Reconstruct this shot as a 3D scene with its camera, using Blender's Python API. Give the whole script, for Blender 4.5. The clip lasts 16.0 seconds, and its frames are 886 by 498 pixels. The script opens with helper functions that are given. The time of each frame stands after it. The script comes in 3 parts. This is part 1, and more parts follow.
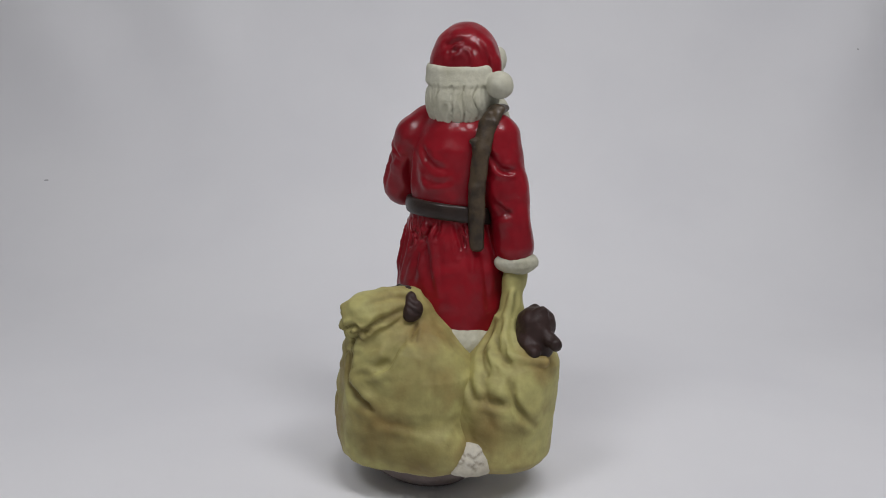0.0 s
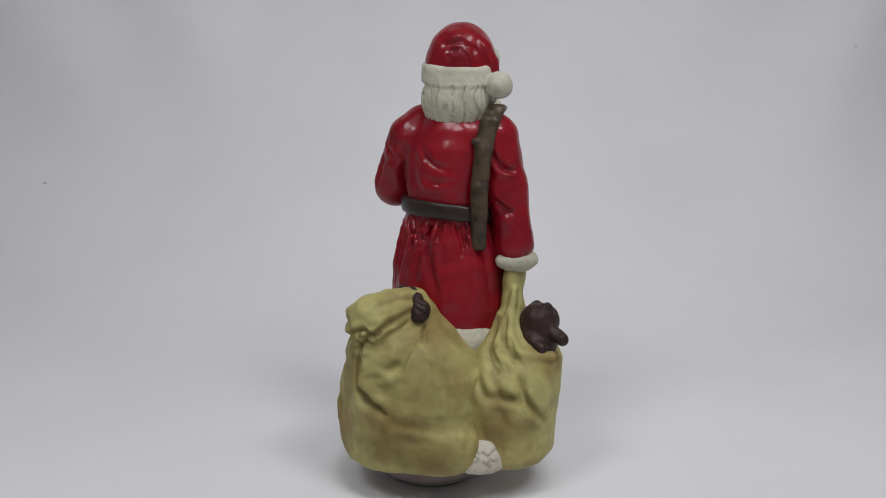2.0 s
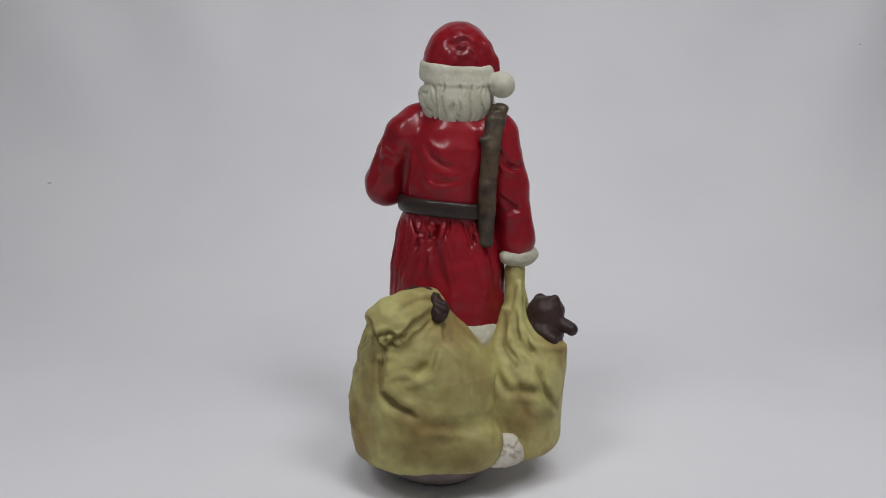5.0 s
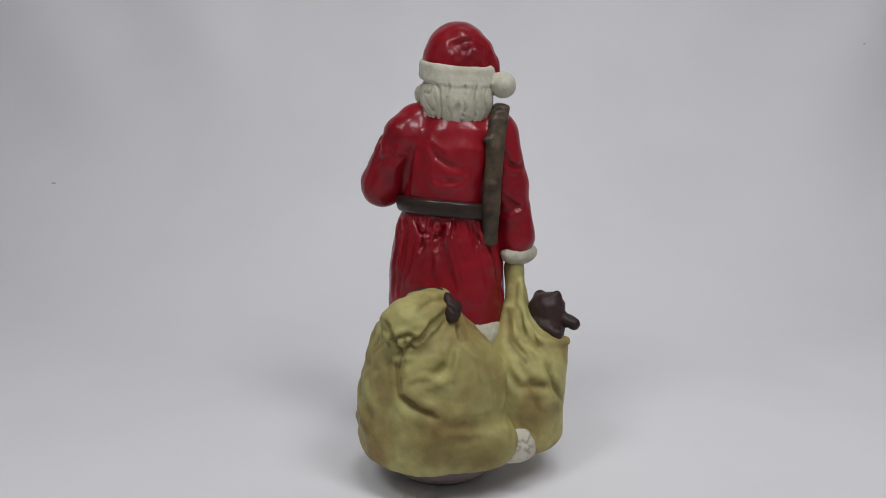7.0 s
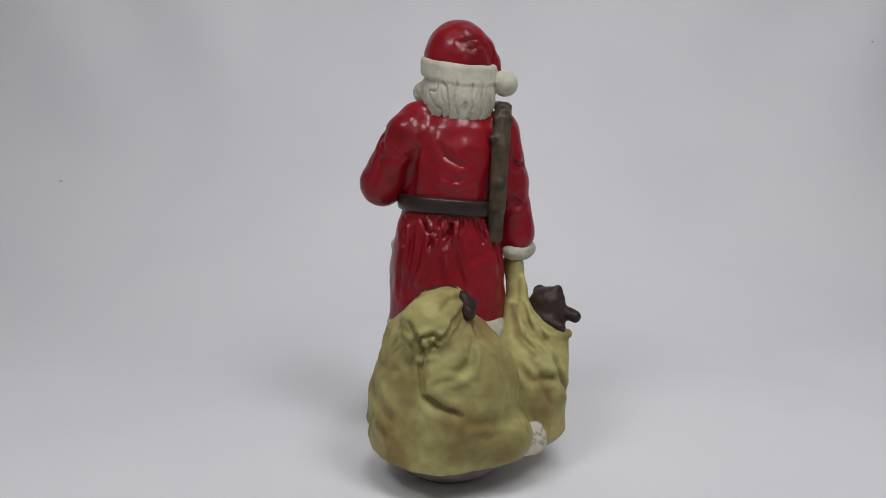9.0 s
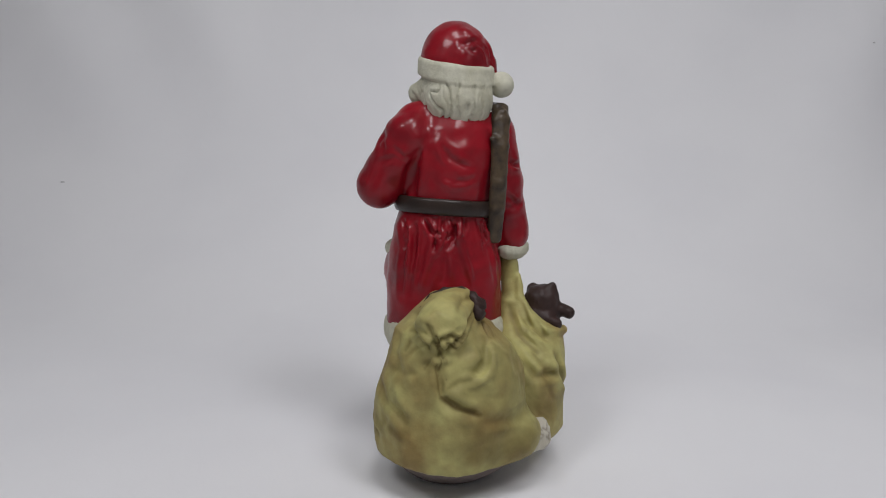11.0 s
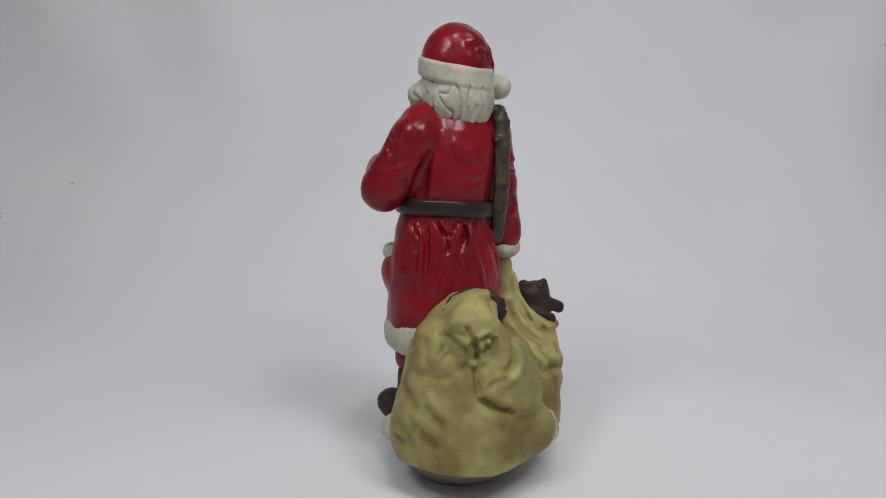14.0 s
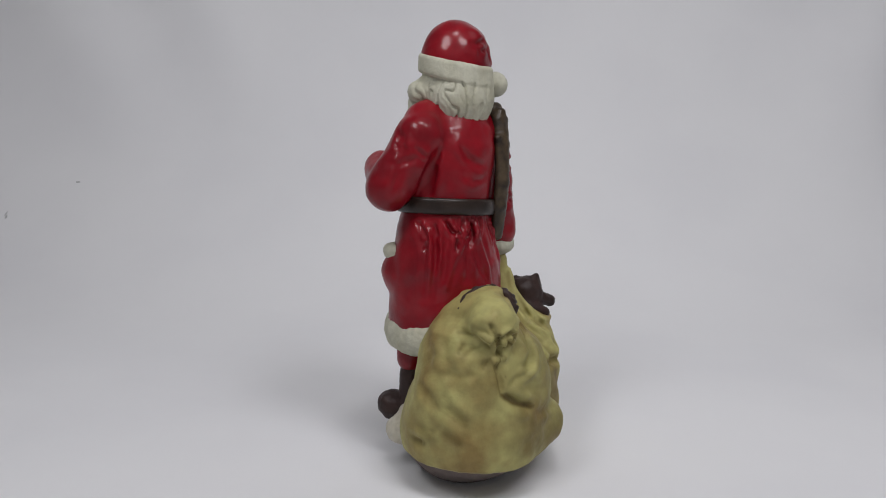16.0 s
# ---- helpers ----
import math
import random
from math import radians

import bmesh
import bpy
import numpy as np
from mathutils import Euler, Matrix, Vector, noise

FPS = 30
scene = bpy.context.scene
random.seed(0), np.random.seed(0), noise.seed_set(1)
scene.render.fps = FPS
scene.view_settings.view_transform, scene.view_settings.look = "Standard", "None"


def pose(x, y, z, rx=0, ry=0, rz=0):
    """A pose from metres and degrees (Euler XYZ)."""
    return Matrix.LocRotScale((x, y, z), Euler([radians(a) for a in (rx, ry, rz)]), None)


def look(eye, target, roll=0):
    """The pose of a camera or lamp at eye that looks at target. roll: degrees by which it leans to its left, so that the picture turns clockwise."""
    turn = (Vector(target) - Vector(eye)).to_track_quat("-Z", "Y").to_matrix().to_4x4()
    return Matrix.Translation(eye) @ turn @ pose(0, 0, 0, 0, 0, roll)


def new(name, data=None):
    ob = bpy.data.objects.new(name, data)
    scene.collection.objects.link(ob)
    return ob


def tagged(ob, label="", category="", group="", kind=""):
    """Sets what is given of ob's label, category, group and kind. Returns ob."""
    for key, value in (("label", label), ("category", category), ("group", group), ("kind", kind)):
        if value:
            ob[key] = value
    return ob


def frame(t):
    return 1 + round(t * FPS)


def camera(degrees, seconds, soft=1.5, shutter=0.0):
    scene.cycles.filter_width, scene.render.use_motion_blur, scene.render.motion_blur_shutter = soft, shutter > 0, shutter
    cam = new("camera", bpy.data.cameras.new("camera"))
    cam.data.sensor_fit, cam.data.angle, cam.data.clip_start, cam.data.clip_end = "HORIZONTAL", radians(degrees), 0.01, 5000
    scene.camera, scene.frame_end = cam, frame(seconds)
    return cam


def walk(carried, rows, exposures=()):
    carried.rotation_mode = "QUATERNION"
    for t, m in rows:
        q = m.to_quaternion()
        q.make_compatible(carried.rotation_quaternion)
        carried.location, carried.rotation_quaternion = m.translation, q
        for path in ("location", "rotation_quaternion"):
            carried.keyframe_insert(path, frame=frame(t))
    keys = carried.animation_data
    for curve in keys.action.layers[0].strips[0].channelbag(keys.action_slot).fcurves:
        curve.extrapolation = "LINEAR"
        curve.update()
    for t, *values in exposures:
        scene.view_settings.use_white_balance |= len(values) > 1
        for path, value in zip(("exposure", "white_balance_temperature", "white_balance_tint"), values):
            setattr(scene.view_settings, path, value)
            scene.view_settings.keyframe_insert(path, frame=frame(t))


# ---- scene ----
cam = camera(60, 16.0, soft=1.05)
EYE = (0.00046, -0.35619, 0.16850)
walk(cam, [
    (0.0, look(EYE, (0.00346, -0.00118, 0.10887), 1.501)),
    (0.5, look(EYE, (0.00253, -0.00120, 0.10871), 1.410)),
    (1.0, look(EYE, (0.00251, -0.00124, 0.10846), 1.228)),
    (1.5, look(EYE, (0.00246, -0.00113, 0.10909), 1.293)),
    (2.0, look(EYE, (0.00377, -0.00117, 0.10893), 1.104)),
    (2.5, look(EYE, (0.00419, -0.00135, 0.10787), 1.080)),
    (3.0, look(EYE, (0.00607, -0.00145, 0.10745), 1.106)),
    (3.5, look(EYE, (0.00566, -0.00144, 0.10746), 1.089)),
    (4.0, look(EYE, (0.00454, -0.00137, 0.10782), 1.037)),
    (6.5, look(EYE, (0.00009, -0.00121, 0.10861), 0.935)),
    (7.0, look(EYE, (0.00048, -0.00124, 0.10841), 0.913)),
    (7.5, look(EYE, (-0.00049, -0.00123, 0.10849), 0.974)),
    (8.0, look(EYE, (-0.00130, -0.00137, 0.10769), 0.978)),
    (8.5, look(EYE, (-0.00162, -0.00135, 0.10780), 0.980)),
    (9.0, look(EYE, (-0.00217, -0.00139, 0.10759), 0.920)),
    (11.5, look(EYE, (-0.00282, -0.00132, 0.10806), 0.936)),
    (12.0, look(EYE, (-0.00243, -0.00132, 0.10801), 1.033)),
    (12.5, look(EYE, (-0.00344, -0.00125, 0.10852), 1.013)),
    (13.0, look(EYE, (-0.00396, -0.00125, 0.10855), 1.114)),
    (13.5, look(EYE, (-0.00608, -0.00124, 0.10879), 0.954)),
    (14.0, look(EYE, (-0.00641, -0.00127, 0.10865), 0.988)),
    (14.5, look(EYE, (-0.00690, -0.00133, 0.10834), 1.028)),
    (15.0, look(EYE, (-0.00721, -0.00146, 0.10765), 1.006)),
    (15.5, look(EYE, (-0.00758, -0.00150, 0.10744), 0.790)),
    (16.0, look(EYE, (-0.00870, -0.00149, 0.10768), 0.766)),
])


# ---- world and light ----
def build_light():
    world = bpy.data.worlds.new("room_air")
    world.use_nodes = True
    world.node_tree.nodes["Background"].inputs[0].default_value = (0.9, 0.95, 1.0, 1)
    world.node_tree.nodes["Background"].inputs[1].default_value = 0.05
    scene.world = world
    for name, eye, target, size, watts, colour in (
        ("desk_light", (0.30, -0.37, 0.72), (0.06, 0.34, 0.10), 0.25, LAMP_R, (0.975, 0.965, 1.0)),
        ("desk_light", (-0.31, -0.42, 0.74), (0.06, 0.34, 0.10), 0.25, LAMP_L, (0.965, 0.965, 1.0)),
        ("ceiling_light", (0.15, -0.8, 2.3), (0.15, -0.8, 0.0), 0.6, LAMP_C, (0.975, 0.965, 1.0)),
    ):
        data = bpy.data.lights.new(name, "AREA")
        data.spread = radians(125)
        data.shape, data.size, data.energy, data.color = "DISK", size, watts, colour
        new(name, data).matrix_world = look(eye, target)


LAMP_R, LAMP_L, LAMP_C = 1.00, 0.86, 6.8
build_light()


# ---- materials ----
def material(name, colour, second, scale, rough, bump, coat=0.0, fine=900.0, amount=0.5, spec=0.5, mark=None, mottle=0.08, gloss=0.25):
    """Paint or cloth: two colours mixed by blotches of noise, with fine grain in the relief."""
    m = bpy.data.materials.new(name)
    m.use_nodes = True
    n, l = m.node_tree.nodes, m.node_tree.links
    b = n["Principled BSDF"]
    pos = n.new("ShaderNodeTexCoord")
    blot = n.new("ShaderNodeTexNoise")
    blot.inputs["Scale"].default_value, blot.inputs["Detail"].default_value = scale, 5
    l.new(pos.outputs["Object"], blot.inputs["Vector"])
    ramp = n.new("ShaderNodeMapRange")
    ramp.inputs["From Min"].default_value, ramp.inputs["From Max"].default_value = 0.42, 0.68
    ramp.inputs["To Max"].default_value = amount
    l.new(blot.outputs["Fac"], ramp.inputs["Value"])
    mix = n.new("ShaderNodeMix")
    mix.data_type = "RGBA"
    mix.inputs["A"].default_value, mix.inputs["B"].default_value = (*colour, 1), (*second, 1)
    l.new(ramp.outputs["Result"], mix.inputs["Factor"])
    fleck = n.new("ShaderNodeTexNoise")
    fleck.inputs["Scale"].default_value, fleck.inputs["Detail"].default_value = scale * 4.5, 6
    l.new(pos.outputs["Object"], fleck.inputs["Vector"])
    tone = n.new("ShaderNodeMapRange")
    tone.inputs["From Min"].default_value, tone.inputs["From Max"].default_value = 0.3, 0.7
    tone.inputs["To Min"].default_value, tone.inputs["To Max"].default_value = 1 - mottle, 1 + mottle
    l.new(fleck.outputs["Fac"], tone.inputs["Value"])
    shade = n.new("ShaderNodeVectorMath")
    shade.operation = "SCALE"
    l.new(mix.outputs["Result"], shade.inputs[0])
    l.new(tone.outputs["Result"], shade.inputs["Scale"])
    paint = shade.outputs["Vector"]
    if mark:
        at = n.new("ShaderNodeAttribute")
        at.attribute_name = "brush"
        over = n.new("ShaderNodeMix")
        over.data_type = "RGBA"
        over.inputs["B"].default_value = (*mark, 1)
        l.new(at.outputs["Fac"], over.inputs["Factor"])
        l.new(paint, over.inputs["A"])
        paint = over.outputs["Result"]
    l.new(paint, b.inputs["Base Color"])
    grain = n.new("ShaderNodeTexNoise")
    grain.inputs["Scale"].default_value, grain.inputs["Detail"].default_value = fine, 4
    l.new(pos.outputs["Object"], grain.inputs["Vector"])
    rr = n.new("ShaderNodeMapRange")
    rr.inputs["To Min"].default_value, rr.inputs["To Max"].default_value = rough - 0.08, rough + 0.08
    l.new(grain.outputs["Fac"], rr.inputs["Value"])
    l.new(rr.outputs["Result"], b.inputs["Roughness"])
    bp = n.new("ShaderNodeBump")
    bp.inputs["Strength"].default_value, bp.inputs["Distance"].default_value = bump, 0.0004
    l.new(grain.outputs["Fac"], bp.inputs["Height"])
    l.new(bp.outputs["Normal"], b.inputs["Normal"])
    b.inputs["Coat Weight"].default_value = coat
    b.inputs["Coat Roughness"].default_value = gloss
    b.inputs["Specular IOR Level"].default_value = spec
    return m


RED = material("red_glaze", (0.245, 0.005, 0.012), (0.10, 0.003, 0.007), 45, 0.4, 0.2, coat=0.45, spec=0.12, amount=0.6, gloss=0.18)
SKIN = material("pink_skin_paint", (0.40, 0.28, 0.19), (0.31, 0.20, 0.13), 90, 0.6, 0.2)
FUR = material("white_fur_paint", (0.52, 0.51, 0.41), (0.38, 0.36, 0.25), 90, 0.75, 0.5, spec=0.2)
SACK = material("khaki_sack_paint", (0.41, 0.378, 0.145), (0.26, 0.182, 0.062), 42, 0.6, 0.35, amount=0.95, spec=0.3, mottle=0.14, mark=(0.095, 0.058, 0.012))
BROWN = material("dark_brown_paint", (0.038, 0.020, 0.017), (0.016, 0.010, 0.008), 120, 0.5, 0.4, spec=0.3)
BELT = material("black_brown_belt_paint", (0.028, 0.018, 0.014), (0.010, 0.007, 0.006), 110, 0.4, 0.2, coat=0.3, spec=0.2, gloss=0.25)
STRAP = material("olive_brown_paint", (0.075, 0.052, 0.030), (0.022, 0.016, 0.012), 170, 0.42, 0.4, coat=0.1, amount=0.9, spec=0.3)
SNOW = material("white_snow_paint", (0.55, 0.52, 0.43), (0.38, 0.33, 0.23), 110, 0.7, 0.6, mark=(0.10, 0.07, 0.04))
WOOD = material("dark_base_felt", (0.17, 0.135, 0.125), (0.11, 0.085, 0.078), 80, 0.9, 0.4)
CLOTH = material("white_backdrop_cloth", (0.80, 0.80, 0.81), (0.74, 0.74, 0.76), 5, 0.95, 0.12, fine=500, amount=0.6, spec=0.1, mottle=0.0)
LINT = material("grey_fluff", (0.5, 0.5, 0.5), (0.4, 0.4, 0.4), 200, 0.9, 0.2)
PLASTER = material("white_wall_paint", (0.78, 0.78, 0.77), (0.7, 0.7, 0.69), 3, 0.9, 0.1, fine=200)


# ---- the place ----
def sheet(name, bm, mat, label, kind="structure"):
    me = bpy.data.meshes.new(name)
    bm.to_mesh(me)
    bm.free()
    me.materials.append(mat)
    return tagged(new(name, me), label, name.split("_")[0], kind=kind)


def cloth_wave(x, z):
    """How far the hanging cloth swells towards the camera: slack folds that run slantwise down it."""
    up = min(1.0, max(0.0, z / 0.25))
    w = 0.012 * noise.noise(Vector((x * 3.2 + 0.6 * z, z * 1.1, 2.0))) + 0.004 * noise.noise(Vector((x * 8 + 3 * z, z * 2.2, 5.0)))
    for x0, z0, slope, width, swell in ((-0.36, 0.42, -0.8, 0.06, 0.016), (-0.56, 0.45, -1.0, 0.07, 0.015), (0.42, 0.2, 0.35, 0.06, 0.014), (0.55, 0.5, 0.5, 0.06, 0.012)):
        w += swell * math.exp(-(((x - x0) - (z - z0) / -1.5 * -slope) / width) ** 2)
    return up * w


def backdrop():
    """One white cloth that lies flat and sweeps up behind the figurine in a wide curve."""
    bm = bmesh.new()
    prof = [(-1.05 + 0.03 * i, 0.0) for i in range(44)]
    y0, r = prof[-1][0], 0.30
    prof += [(y0 + r * math.sin(a), r - r * math.cos(a)) for a in (math.pi / 2 * i / 24 for i in range(1, 25))]
    prof += [(y0 + r, r + 0.04 * i) for i in range(1, 28)]
    rows = []
    nx = 160
    for y, z in prof:
        rows.append([bm.verts.new((x, y - cloth_wave(x, z), z)) for x in (-1.2 + 2.4 * i / nx for i in range(nx + 1))])
    for a, b in zip(rows, rows[1:]):
        for i in range(nx):
            bm.faces.new((a[i], a[i + 1], b[i + 1], b[i])).smooth = True
    return sheet("backdrop", bm, CLOTH, "white cloth backdrop sweeping up in a soft curve")


def lint(x, y, z, wide, high, turn, lean):
    """A scrap of dark fluff that clings to the hanging cloth."""
    bm = bmesh.new()
    bmesh.ops.create_icosphere(bm, subdivisions=2, radius=1)
    for v in bm.verts:
        v.co *= 1 + 0.5 * noise.noise(v.co * 1.7 + Vector((x, z, 0)))
        v.co = Vector((v.co.x * wide, v.co.y * 0.0006, v.co.z * high))
    me = bpy.data.meshes.new("lint_speck")
    bm.to_mesh(me)
    bm.free()
    me.materials.append(LINT)
    ob = tagged(new("lint_speck", me), "tiny grey fluff speck clinging to the white cloth", "lint", "specks on the cloth")
    ob.matrix_world = pose(x, y - cloth_wave(x, z) - 0.0003, z, lean, turn, 0)


def wall(name, lo, hi, label):
    bm = bmesh.new()
    bmesh.ops.create_cube(bm, size=1)
    for v in bm.verts:
        v.co = Vector([lo[i] if v.co[i] < 0 else hi[i] for i in range(3)])
    return sheet(name, bm, PLASTER, label)


backdrop()
wall("wall_north", (-1.6, 1.25, -0.1), (1.6, 1.35, 2.5), "plain white room wall")
wall("wall_south", (-1.6, -1.75, -0.1), (1.6, -1.65, 2.5), "plain white room wall")
wall("wall_west", (-1.7, -1.65, -0.1), (-1.6, 1.25, 2.5), "plain white room wall")
wall("wall_east", (1.6, -1.65, -0.1), (1.7, 1.25, 2.5), "plain white room wall")
wall("ceiling", (-1.6, -1.65, 2.5), (1.6, 1.25, 2.6), "plain white ceiling")
wall("floor", (-1.6, -1.65, -0.1), (1.6, 1.25, -0.02), "plain pale floor under the cloth")


# ---- modelling in clay: distance fields in millimetres, turned into a mesh ----
def ell(p, c, r, rz=0.0, rx=0.0):
    q = p - np.array(c, np.float32)
    if rz or rx:
        q = q @ np.array((Matrix.Rotation(radians(rz), 3, "Z") @ Matrix.Rotation(radians(rx), 3, "X")), np.float32)
    r = np.array(r, np.float32)
    k = np.linalg.norm(q / r, axis=-1)
    return k * (k - 1) / (np.linalg.norm(q / (r * r), axis=-1) + 1e-6)


def rod(p, a, b, ra, rb):
    a, b = np.array(a, np.float32), np.array(b, np.float32)
    d = b - a
    h = np.clip((p - a) @ d / (d @ d), 0, 1)
    return np.linalg.norm(p - a - h[..., None] * d, axis=-1) - (ra + (rb - ra) * h)


def loft(p, rows):
    """An upright form with oval sections: rows of height, centre x, centre y, half width, half depth."""
    t = np.array(rows, np.float32)
    z = p[..., 2]
    cx, cy, a, b = (np.interp(z, t[:, 0], t[:, i]) for i in (1, 2, 3, 4))
    d = (np.sqrt(((p[..., 0] - cx) / a) ** 2 + ((p[..., 1] - cy) / b) ** 2) - 1) * np.minimum(a, b)
    return np.maximum(d, np.maximum(t[0, 0] - z, z - t[-1, 0]))


def blend(a, b, k):
    h = np.clip(0.5 + 0.5 * (b - a) / k, 0, 1)
    return b + (a - b) * h - k * h * (1 - h)


def blend_all(k, *fields):
    d = fields[0]
    for f in fields[1:]:
        d = blend(d, f, k)
    return d


def clay(field, lo, hi, step):
    """The surface where the field is zero: vertices and quads."""
    axes = [np.arange(lo[i], hi[i] + step, step, dtype=np.float32) for i in range(3)]
    grid = np.stack(np.meshgrid(*axes, indexing="ij"), -1)
    d = field(grid).astype(np.float32)
    n = d.shape
    inside = d < 0
    total = np.zeros((n[0] - 1, n[1] - 1, n[2] - 1, 3), np.float32)
    count = np.zeros((n[0] - 1, n[1] - 1, n[2] - 1), np.float32)
    cells = tuple(slice(0, m - 1) for m in n)

    def corner(o):
        return tuple(slice(o[i], o[i] + n[i] - 1) for i in range(3))

    for axis in range(3):
        others = [i for i in range(3) if i != axis]
        for s in range(2):
            for t in range(2):
                o = [0, 0, 0]
                o[others[0]], o[others[1]] = s, t
                e = list(o)
                e[axis] = 1
                a, b = d[corner(o)], d[corner(e)]
                cross = (a < 0) != (b < 0)
                f = np.where(cross, a / np.where(a == b, 1, a - b), 0)
                pt = np.zeros((*cross.shape, 3), np.float32)
                pt[..., others[0]], pt[..., others[1]], pt[..., axis] = s, t, f
                total += pt * cross[..., None]
                count += cross
    used = count > 0
    index = np.full(used.shape, -1, np.int64)
    index[used] = np.arange(used.sum())
    base = np.stack(np.meshgrid(*[np.arange(m - 1) for m in n], indexing="ij"), -1)[used]
    verts = np.array(lo, np.float32) + (base + total[used] / count[used][:, None]) * step
    quads = []
    for axis in range(3):
        i, j = (axis + 1) % 3, (axis + 2) % 3
        a = [slice(None)] * 3
        a[axis], a[i], a[j] = slice(0, n[axis] - 1), slice(1, n[i] - 1), slice(1, n[j] - 1)
        b = list(a)
        b[axis] = slice(1, n[axis])
        ia, ib = inside[tuple(a)], inside[tuple(b)]
        at = np.argwhere(ia != ib)
        flip = ib[ia != ib]
        at[:, i] += 1
        at[:, j] += 1

        def cell(di, dj):
            c = at.copy()
            c[:, i] += di
            c[:, j] += dj
            return index[c[:, 0], c[:, 1], c[:, 2]]

        q = np.stack([cell(-1, -1), cell(0, -1), cell(0, 0), cell(-1, 0)], 1)
        q[flip] = q[flip][:, ::-1]
        quads.append(q)
    return verts.astype(np.float64), np.concatenate(quads)


def normals(v, q):
    fn = np.cross(v[q[:, 2]] - v[q[:, 0]], v[q[:, 3]] - v[q[:, 1]])
    out = np.zeros_like(v)
    for k in range(4):
        np.add.at(out, q[:, k], fn)
    return out / (np.linalg.norm(out, axis=1)[:, None] + 1e-9)


def relax(v, q, times=2):
    for _ in range(times):
        total, count = np.zeros_like(v), np.zeros(len(v))
        for k in range(4):
            np.add.at(total, q[:, k], v[q[:, (k + 1) % 4]] + v[q[:, (k + 3) % 4]])
            np.add.at(count, q[:, k], 2)
        v = 0.5 * v + 0.5 * total / count[:, None]
    return v


def along(v, q, angle, line):
    """How far each vertex lies from a line drawn from that angle, how far along it, and how squarely it faces the drawing hand."""
    nrm = normals(v, q)
    c, s = math.cos(radians(angle)), math.sin(radians(angle))
    u, near, z = v[:, 0] * c - v[:, 1] * s, -(nrm[:, 0] * s + nrm[:, 1] * c), v[:, 2]
    dist, part = np.full(len(v), 1e9), np.zeros(len(v))
    k = len(line) - 1
    for m, (a, b) in enumerate(zip(line, line[1:])):
        dx, dz = b[0] - a[0], b[1] - a[1]
        h = np.clip(((u - a[0]) * dx + (z - a[1]) * dz) / (dx * dx + dz * dz + 1e-9), 0, 1)
        e = np.hypot(u - a[0] - h * dx, z - a[1] - h * dz)
        part = np.where(e < dist, (m + h) / k, part)
        dist = np.minimum(dist, e)
    return dist, part, np.clip((near - 0.25) * 2.6, 0, 1), nrm


def groove(v, q, strokes, force=1.0):
    """Press tool strokes into the clay. A stroke: the angle from which it is drawn, its line across and up, its width, its depth (below zero: a ridge)."""
    for angle, line, width, depth in strokes:
        dist, part, near, nrm = along(v, q, angle, line)
        push = -np.exp(-((dist / width) ** 2)) + 0.45 * np.exp(-(((dist - 2.0 * width) / width) ** 2))
        v = v + nrm * (force * depth * push * np.clip(0.35 + 4 * part * (1 - part), 0, 1) * near)[:, None]
    return v


def smear(v, q, strokes):
    """Thin brown dragged along lines, for wash and grooves: its strength at each vertex."""
    out = np.zeros(len(v))
    for angle, line, width, strength in strokes:
        dist, part, near, _ = along(v, q, angle, line)
        out = np.maximum(out, strength * np.exp(-((dist / width) ** 2)) * near)
    return out


def ripple(v, q, amp, size, seed):
    nrm = normals(v, q)
    w = np.array([noise.noise(Vector((p[0] / size + seed, p[1] / size, p[2] / size))) for p in v])
    return v + nrm * (amp * w)[:, None]


# ---- tool strokes: angle, line (across, up in millimetres), width, depth ----
SACK_KNOT_SIDE = (
    (-30.8, ((-11.5, 85.9), (-19.3, 83.1), (-27.6, 79.4), (-34.4, 75.6)), 1.3, 1.70),
    (-30.8, ((-10.1, 90.2), (-19.6, 90.8), (-29.2, 88.9)), 1.2, 1.40),
    (-30.8, ((-13.0, 83.1), (-19.3, 77.7), (-25.3, 74.9)), 1.0, 1.00),
    (-30.8, ((-7.3, 79.1), (-9.4, 73.8)), 1.0, 1.70),
    (-30.8, ((0.1, 77.9), (5.8, 73.5), (8.4, 69.3)), 1.1, 1.30),
    (-30.8, ((-18.4, 72.5), (-19.9, 66.1), (-25.1, 60.1)), 2.0, 1.30),
    (-30.8, ((-35.7, 68.7), (-35.8, 59.9)), 0.9, 1.30),
    (-13.8, ((-4.6, 71.5), (-8.5, 65.1), (-17.6, 60.8)), 2.2, 1.70),
    (-13.8, ((-28.0, 65.8), (-27.5, 52.8)), 1.0, 1.40),
)
# browner along the sack's pressed folds, ridges left out: angle, line, width, strength
SACK_KNOT_SIDE_TINT = (
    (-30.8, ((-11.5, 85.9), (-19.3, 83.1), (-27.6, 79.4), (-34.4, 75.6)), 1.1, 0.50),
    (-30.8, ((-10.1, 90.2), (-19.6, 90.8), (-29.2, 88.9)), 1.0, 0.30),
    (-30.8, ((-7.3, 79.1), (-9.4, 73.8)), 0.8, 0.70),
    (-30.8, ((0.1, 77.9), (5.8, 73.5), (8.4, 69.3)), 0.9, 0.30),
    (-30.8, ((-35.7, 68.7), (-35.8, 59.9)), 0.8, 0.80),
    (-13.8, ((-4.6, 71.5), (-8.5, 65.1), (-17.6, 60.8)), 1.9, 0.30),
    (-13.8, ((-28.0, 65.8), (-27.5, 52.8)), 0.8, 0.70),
)
